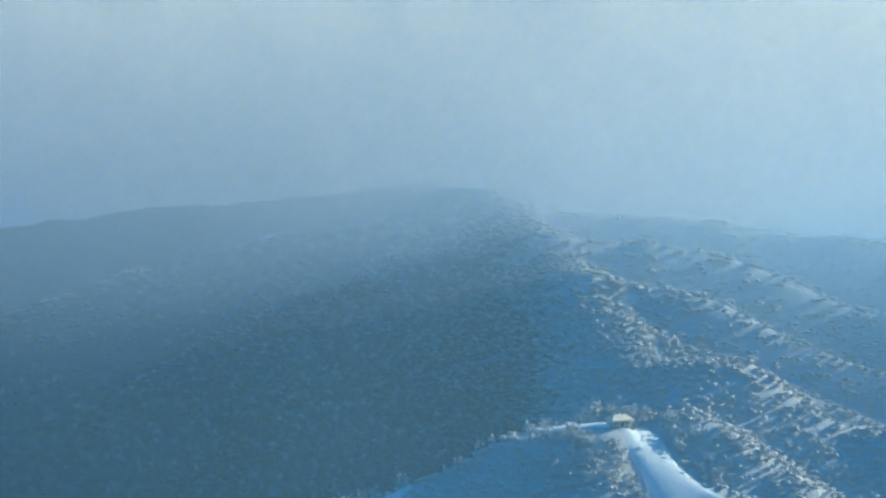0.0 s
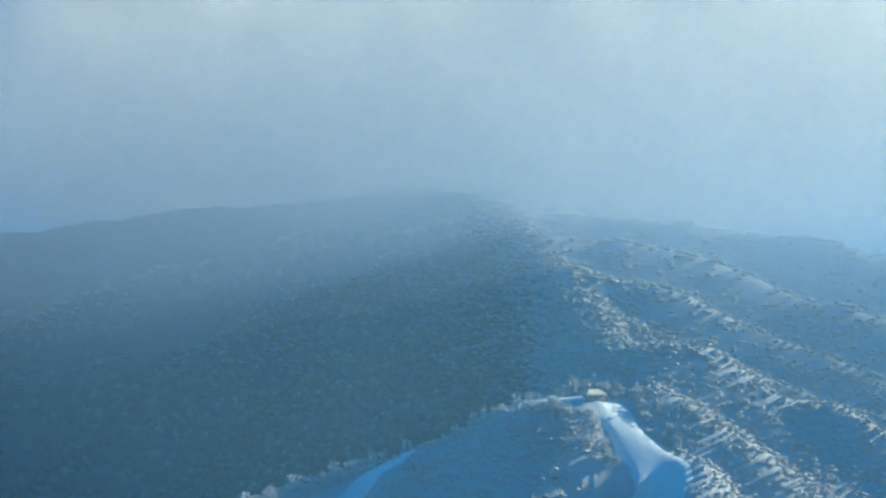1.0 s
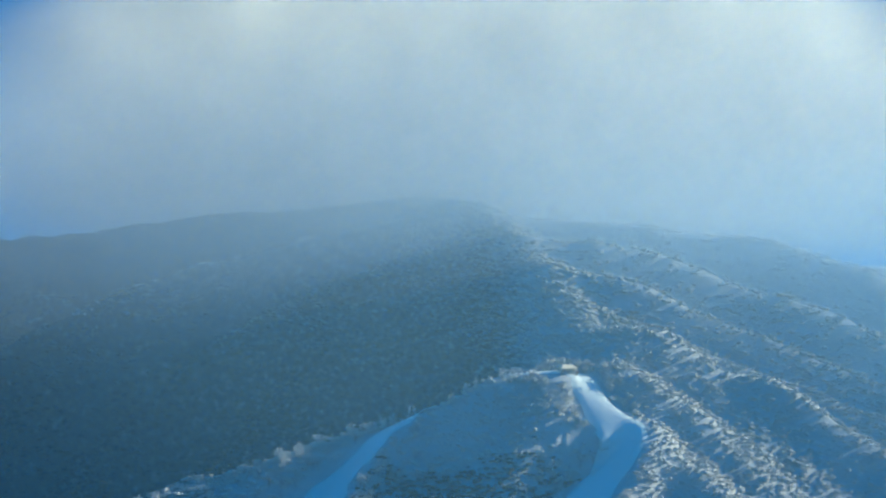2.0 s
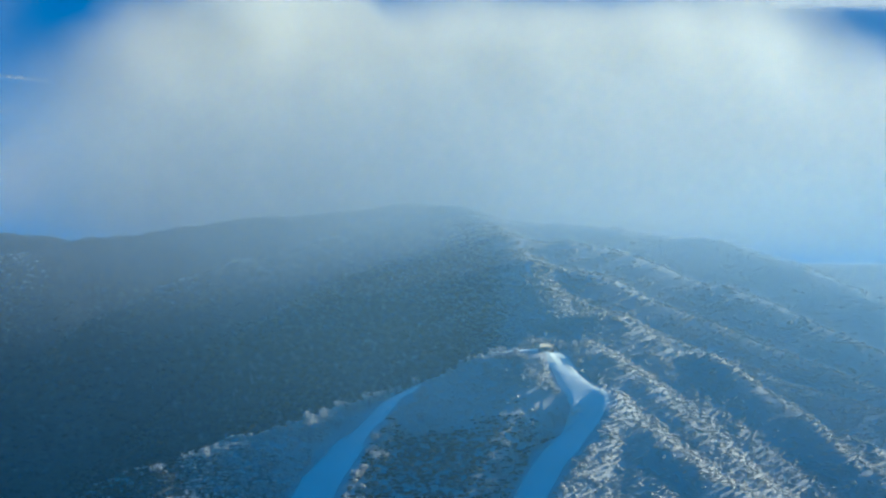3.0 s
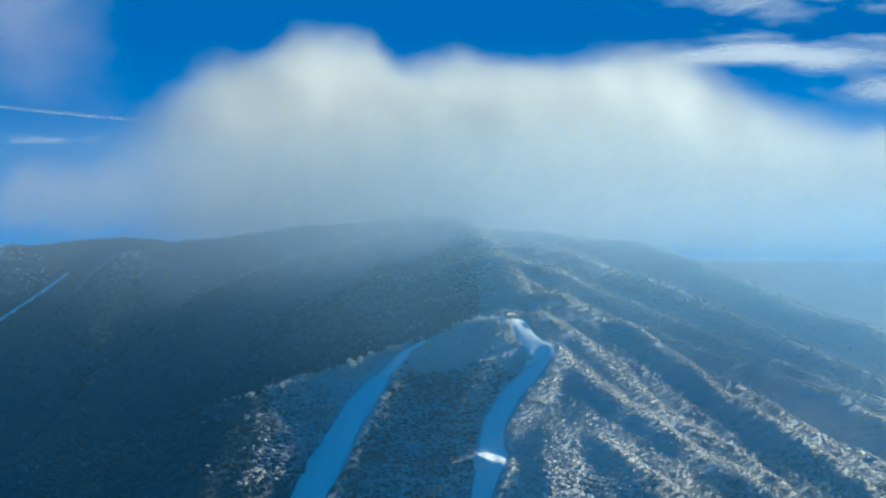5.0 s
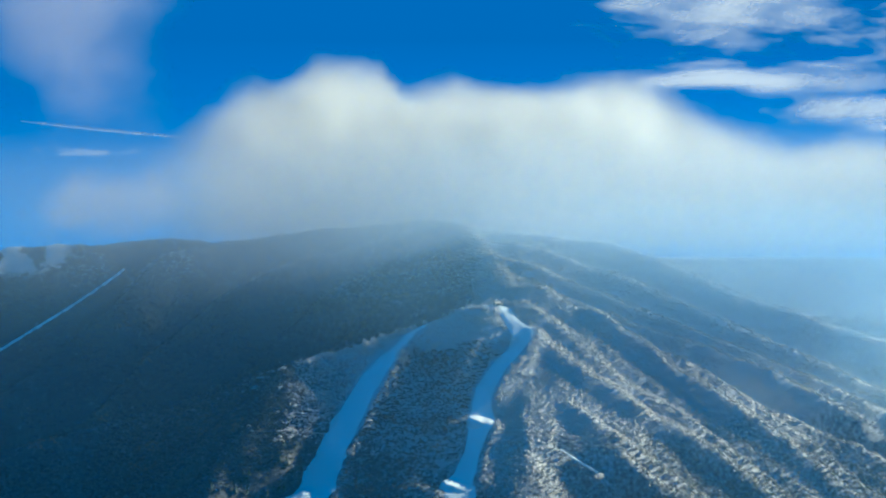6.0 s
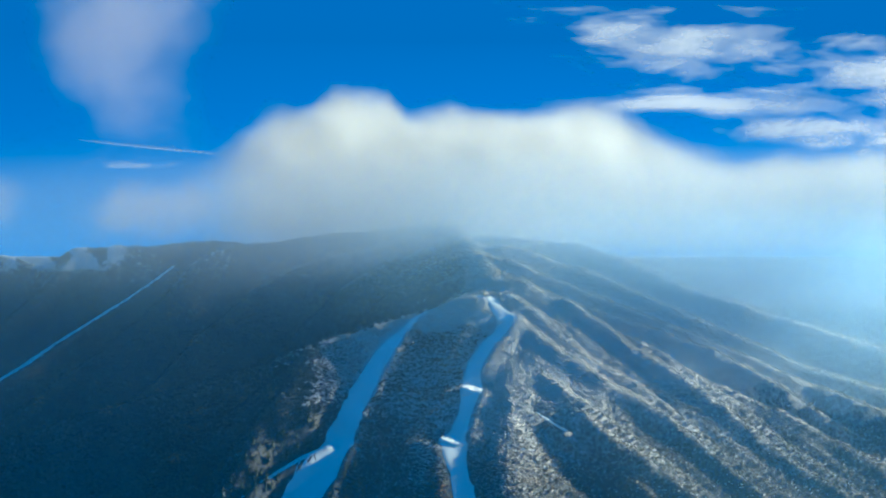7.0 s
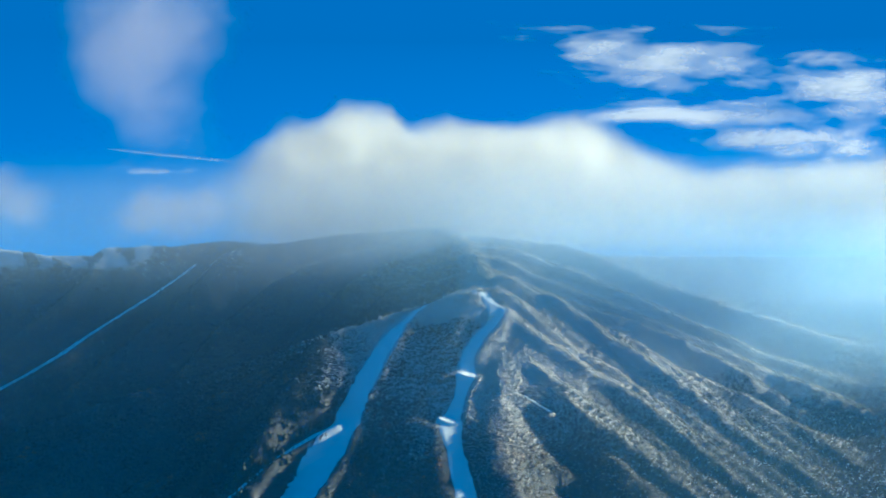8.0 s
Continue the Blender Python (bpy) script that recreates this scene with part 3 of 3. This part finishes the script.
# ------------------------------------------------------------------ single trees along the runs and the crest
def tree_parts(seed):
    """A bare, rimed broadleaf tree: tapered trunk with limbs, and a crown of clumps and twigs."""
    r = np.random.default_rng(seed)
    trunk = bmesh.new()
    tube(trunk, (0, 0, -0.12), (0.01, 0, 0.26), 0.02, 0.012, 7)
    tips = []
    for k in range(6):
        a, z = k * 1.05 + r.uniform(-0.3, 0.3), r.uniform(0.1, 0.24)
        tip = (math.cos(a) * r.uniform(0.1, 0.16), math.sin(a) * r.uniform(0.1, 0.16), z + r.uniform(0.1, 0.2))
        tube(trunk, (0.005, 0, z), tip, 0.009, 0.003, 5)
        tips.append(tip)
    vs, fs, n = [], [], 0
    for k in range(26):
        c = np.array(tips[k % 6]) * r.uniform(0.45, 1.1) + r.normal(size=3) * 0.035
        c[2] = max(c[2], 0.12) + 0.03
        v = ICO_V * r.uniform(0.018, 0.042) * r.uniform(0.55, 1.5, (12, 1)) + c
        vs.append(v), fs.append(ICO_F + n)
        n += 12
    for k in range(46):
        d = r.normal(size=3)
        d /= np.linalg.norm(d)
        c = np.array([0, 0, 0.27]) + d * [0.13, 0.13, 0.13]
        side = np.cross(d, r.normal(size=3)) * 0.008
        vs.append(np.array([c - side, c + side, c + d * r.uniform(0.03, 0.09)])), fs.append(np.array([[n, n + 1, n + 2]]))
        n += 3
    return trunk, mesh_of("crown", np.concatenate(vs), np.concatenate(fs), RIME_NEAR)


RIME_NEAR = crown_material("rimed_crown", (0.64, 0.63, 0.62), (0.15, 0.11, 0.08), (0.30, 0.18, 0.09), -30, -20)
MODELS = []
for seed in range(6):
    root = empty_at("frosted_tree", 0, 0, -40)
    trunk, crown = tree_parts(300 + seed)
    part("trunk", trunk, BARK, root)
    ob = new("crown", crown)
    ob.parent = root
    MODELS.append(tagged(root, "bare broadleaf tree white with rime beside the ski run", "tree", "frosted trees along the runs"))


def beside(line, count, reach, spread):
    run = resample(line, 0.1)
    way = np.gradient(run[:, :2], axis=0)
    way /= np.linalg.norm(way, axis=1)[:, None]
    i = rng.integers(0, len(run), count)
    off = (run[i, 3] * 1.12 + 0.16 + rng.exponential(spread, count)) * rng.choice([-1, 1], count)
    p = run[i, :2] + np.stack([-way[i, 1], way[i, 0]], 1) * off[:, None]
    return p[:, 0], p[:, 1]


spots = [beside(PISTES['mid'][:11], 150, 0, 0.35), beside(PISTES['left'][:7], 110, 0, 0.35), beside([(*p[:3], 0.0) for p in RIDGES['crest'][1:]], 130, 0, 0.5), beside([(*p[:3], 0.0) for p in RIDGES['right_spur'][:5]], 70, 0, 0.5)]
tx, ty = np.concatenate([s[0] for s in spots]), np.concatenate([s[1] for s in spots])
keep = clear_of_pistes(tx, ty, 0.12) & (np.hypot(tx - 4.9, (ty - 49.9) * 1.5) > 1.25)
tx, ty = tx[keep][:296], ty[keep][:296]
tz = height(tx, ty)
for k in range(len(tx)):
    m = pose(tx[k], ty[k], tz[k], 0, 0, rng.uniform(0, 360))
    if k < len(MODELS):
        MODELS[k].matrix_basis = m
        MODELS[k].scale = [rng.uniform(0.8, 1.15)] * 3
    else:
        copy_thing(MODELS[k % len(MODELS)], m).scale = [rng.uniform(0.7, 1.2)] * 3


NEEDLES = crown_material("dark_needles", (0.55, 0.58, 0.60), (0.035, 0.05, 0.03), (0.06, 0.07, 0.03), 60, 70)


def conifer(seed):
    """A narrow dark conifer: trunk and ragged tiers of boughs."""
    r = np.random.default_rng(seed)
    root = empty_at("conifer", 0, 0, -40)
    part("trunk", tube(bmesh.new(), (0, 0, -0.1), (0, 0, 0.6), 0.022, 0.006), BARK, root)
    bm = bmesh.new()
    for k in range(7):
        z, w = 0.1 + 0.085 * k, 0.19 * (1 - k / 7.6)
        tip = bm.verts.new((0, 0, z + 0.17))
        ring = []
        for j in range(12):
            a, q = j * 0.5236 + k, w * (1.0 if j % 2 else 0.62) * r.uniform(0.8, 1.2)
            ring.append(bm.verts.new((math.cos(a) * q, math.sin(a) * q, z - (0.03 if j % 2 else 0.0) + r.uniform(-0.02, 0.02))))
        for j in range(12):
            bm.faces.new((ring[j], ring[(j + 1) % 12], tip))
    part("boughs", bm, NEEDLES, root)
    return tagged(root, "dark green conifer standing beside the snowy side run", "tree", "conifers by the side run")


CONIFERS = [conifer(700 + k) for k in range(3)]
cx, cy = beside(PISTES['bypass'], 70, 0, 0.5)
dx, dy = beside(PISTES['left'][7:10], 24, 0, 0.3)
cx, cy = np.r_[cx, dx], np.r_[cy, dy]
keep = clear_of_pistes(cx, cy, 0.1)
cx, cy = cx[keep], cy[keep]
cz = height(cx, cy)
for k in range(len(cx)):
    m = pose(cx[k], cy[k], cz[k], 0, 0, rng.uniform(0, 360))
    if k < len(CONIFERS):
        CONIFERS[k].matrix_basis = m
    else:
        copy_thing(CONIFERS[k % len(CONIFERS)], m).scale = [rng.uniform(0.7, 1.5)] * 3

# ------------------------------------------------------------------ clouds and mist


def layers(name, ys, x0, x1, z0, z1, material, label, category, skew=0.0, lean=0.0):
    """Soft drifting vapour, in see-through upright slices set across the camera's view, one behind the other."""
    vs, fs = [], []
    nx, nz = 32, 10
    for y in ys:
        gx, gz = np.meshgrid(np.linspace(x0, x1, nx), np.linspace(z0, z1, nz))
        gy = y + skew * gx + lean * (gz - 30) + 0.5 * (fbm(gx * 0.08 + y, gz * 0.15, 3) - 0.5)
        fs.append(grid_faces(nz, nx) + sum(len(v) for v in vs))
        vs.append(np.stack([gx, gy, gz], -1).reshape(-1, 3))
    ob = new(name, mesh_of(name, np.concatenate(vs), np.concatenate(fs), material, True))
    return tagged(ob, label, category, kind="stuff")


# outline of the cloud top, placed to fit the camera's view
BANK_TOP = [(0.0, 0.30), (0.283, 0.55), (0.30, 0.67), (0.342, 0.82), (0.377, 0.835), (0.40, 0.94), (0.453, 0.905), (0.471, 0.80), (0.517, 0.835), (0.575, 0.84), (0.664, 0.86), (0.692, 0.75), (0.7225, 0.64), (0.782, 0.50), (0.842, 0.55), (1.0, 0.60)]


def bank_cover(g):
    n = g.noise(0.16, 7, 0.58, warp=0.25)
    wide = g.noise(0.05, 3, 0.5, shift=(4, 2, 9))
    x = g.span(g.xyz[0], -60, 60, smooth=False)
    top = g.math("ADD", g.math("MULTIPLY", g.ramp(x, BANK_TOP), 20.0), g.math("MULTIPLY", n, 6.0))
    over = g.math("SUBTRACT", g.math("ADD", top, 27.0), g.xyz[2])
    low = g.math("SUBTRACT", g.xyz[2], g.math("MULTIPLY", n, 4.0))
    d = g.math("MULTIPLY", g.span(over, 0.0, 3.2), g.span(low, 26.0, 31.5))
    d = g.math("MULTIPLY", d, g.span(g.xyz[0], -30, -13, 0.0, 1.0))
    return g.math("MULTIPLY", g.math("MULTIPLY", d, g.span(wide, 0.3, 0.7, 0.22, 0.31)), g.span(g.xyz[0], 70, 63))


def haze_cover(g):
    n = g.noise(0.07, 4, 0.5)
    far = g.math("MULTIPLY", g.span(g.xyz[1], 52.5, 60), g.span(g.xyz[2], 20, 30))
    d = g.math("ADD", g.span(g.xyz[0], 2, 44, 0.004, 0.09), g.math("MULTIPLY", far, g.span(g.xyz[0], -30, 5, 0.02, 0.055)))
    return g.math("MULTIPLY", g.math("MULTIPLY", d, g.span(g.xyz[2], 36, 30)), g.span(n, 0.3, 0.7, 0.6, 1.3))


def skirt_cover(g):
    """The cloud's torn lower edge, which hides the highest ground."""
    n = g.noise(0.11, 6, 0.55, warp=0.2)
    low = g.math("SUBTRACT", g.xyz[2], g.math("MULTIPLY", n, 3.0))
    low = g.math("SUBTRACT", low, g.span(g.xyz[0], -2, 10, 0.0, 1.6))
    d = g.math("MULTIPLY", g.span(low, 21.0, 30.0), g.span(g.xyz[2], 42, 34))
    return g.math("MULTIPLY", g.math("MULTIPLY", d, g.span(g.xyz[0], -45, 2, 0.08, 0.27)), g.span(g.xyz[0], 62, 54))


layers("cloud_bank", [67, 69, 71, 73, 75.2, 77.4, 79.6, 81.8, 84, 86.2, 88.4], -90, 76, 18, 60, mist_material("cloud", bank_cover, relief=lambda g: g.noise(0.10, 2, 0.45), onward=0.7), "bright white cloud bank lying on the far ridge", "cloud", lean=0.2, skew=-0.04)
layers("haze_and_shade_tint", [51.4, 52.6, 53.8, 55, 56.2, 57.4, 58.6, 60, 61.4, 62.8, 64.2, 65.6], -90, 62, -8, 42, mist_material("haze", haze_cover, (0.46, 0.66, 0.80), loss=0.5), "thin pale haze in the valleys behind the ridges", "haze", skew=0.03)
layers("cloud_skirt", [58.0, 60.7, 62.1, 63.5], -90, 66, 22, 46, mist_material("low_cloud", skirt_cover, (0.56, 0.64, 0.74), loss=0.9), "torn lower edge of the cloud over the far slopes", "cloud", skew=0.03)


def veil_cover(g):
    n = g.noise(0.09, 4, 0.5, shift=(3, 0, 5))
    z = g.math("ADD", g.xyz[2], g.span(g.xyz[0], 0, 30, 0.0, 12.0))
    d = g.math("ADD", g.span(z, 8, 24, 0.03, 0.4), g.span(g.xyz[2], 22, 29, 0.0, 0.75))
    d = g.math("MULTIPLY", d, g.span(g.xyz[2], 42, 31))
    return g.math("MULTIPLY", d, g.math("MULTIPLY", g.span(n, 0.3, 0.7, 0.08, 0.15), g.span(g.xyz[0], -14, 5, 0.4, 1.0)))


layers("morning_haze", [17, 20, 23], -70, 70, 0, 44, mist_material("blue_haze", veil_cover, (0.28, 0.50, 0.66), loss=0.6), "faint blue haze in front of the summit", "haze")


# added blue sheets before the slopes, colouring their shade
def shade_tint_cover(g):
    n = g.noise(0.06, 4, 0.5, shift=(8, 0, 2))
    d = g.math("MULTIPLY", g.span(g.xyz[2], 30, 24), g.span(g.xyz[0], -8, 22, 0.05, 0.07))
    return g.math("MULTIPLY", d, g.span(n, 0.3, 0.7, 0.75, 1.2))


layers("haze_and_shade_tint", [11, 13.5, 25.5], -70, 70, -4, 32, mist_material("blue_shade_tint", shade_tint_cover, (0.03, 0.20, 0.46), loss=1.0), "added blue sheets near the camera that tint the valleys' shade", "haze")


def puff_cover(cx, cz, rx, rz, most, scale, stretch=(1, 1, 1), shift=(0, 0, 0), rough=0.62, soft=1.3, ragged=4.6):
    """A ragged patch of vapour around a middle."""
    def cover(g):
        n = g.noise(scale, 6, rough, stretch, shift, 0.3)
        dx = g.math("DIVIDE", g.math("SUBTRACT", g.xyz[0], cx), rx)
        dz = g.math("DIVIDE", g.math("SUBTRACT", g.xyz[2], cz), rz)
        r = g.math("SQRT", g.math("ADD", g.math("MULTIPLY", dx, dx), g.math("MULTIPLY", dz, dz)))
        d = g.math("SUBTRACT", g.math("ADD", 1.0, g.math("MULTIPLY", g.math("SUBTRACT", n, 0.5), ragged)), r)
        return g.math("MULTIPLY", g.span(d, 0.0, soft), most)
    return cover


def cloud(name, cx, cz, y, rx, rz, most, scale, label, depth=4.0, count=3, colour=(0.93, 0.94, 0.95), **more):
    mat = mist_material(name + "_vapour", puff_cover(cx, cz, rx, rz, most, scale, **more), colour)
    return layers(name, [y + depth * k / count for k in range(count)], cx - rx * 2.6, cx + rx * 2.6, cz - rz * 2.6, cz + rz * 2.6, mat, label, "cloud")


# high streaks over the right side
cloud("streak_cloud", 31.0, 55.0, 95, 17, 5.0, 0.36, 0.15, "white streaky cloud in the blue sky", stretch=(0.5, 1, 2.0), shift=(2, 1, 0))
cloud("streak_cloud", 33.0, 48.6, 97, 19, 1.8, 0.34, 0.16, "long thin white streak of cloud", stretch=(0.4, 1, 2.6), shift=(9, 1, 4))
cloud("streak_cloud", 59.0, 52.0, 99, 11, 4.6, 0.4, 0.16, "white streaky cloud in the blue sky", stretch=(0.5, 1, 2.0), shift=(4, 1, 14))
cloud("streak_cloud", 52.0, 45.0, 94, 15, 2.5, 0.45, 0.14, "white ragged cloud above the cloud bank", stretch=(0.6, 1, 1.8), shift=(14, 1, 3))
# a tall ragged veil and low heaps over the left valley
cloud("veil_cloud", -44.0, 62.0, 108, 13, 21, 0.2, 0.033, "tall ragged lilac veil of cloud", colour=(0.80, 0.78, 0.88), soft=1.6, shift=(1, 0, 6), ragged=3.2)
cloud("heap_cloud", -66.0, 36.5, 97, 15, 4.8, 0.24, 0.11, "low grey-white heap cloud over the valley", colour=(0.52, 0.54, 0.64), ragged=2.4, soft=0.9)
cloud("heap_cloud", -38.0, 35.5, 103, 11, 4.6, 0.24, 0.13, "small grey-white heap cloud over the valley", colour=(0.55, 0.55, 0.65), shift=(5, 2, 1), ragged=2.4, soft=0.9)
cloud("wisp_cloud", -42.0, 41.2, 114, 6, 0.8, 0.3, 0.3, "thin white wisp of cloud under a vapour trail", stretch=(0.5, 1, 1.6), shift=(2, 2, 7))


def contrail():
    """A thin old vapour trail, falling slightly to the right."""
    x = np.linspace(-44.5, -26, 40)
    z = 43.3 - 0.10 * (x + 44.5) + 0.05 * (fbm(x * 0.7, x * 0, 14) - 0.5)
    w = 0.16 * np.sin(np.linspace(0.15, 3.0, 40)) + 0.02
    v = np.stack([np.stack([x, x * 0 + 90, z + s * w], 1) for s in (-1, 0, 1)], 0)
    v[1, :, 1] -= 0.3
    mat = mist_material("trail_vapour", lambda g: g.span(g.noise(0.8, 3), 0.3, 0.8, 0.1, 0.4))
    tagged(new("vapour_trail", mesh_of("vapour_trail", v.reshape(-1, 3), grid_faces(3, 40), mat, True)), "thin white vapour trail in the blue sky", "cloud", kind="stuff")


contrail()
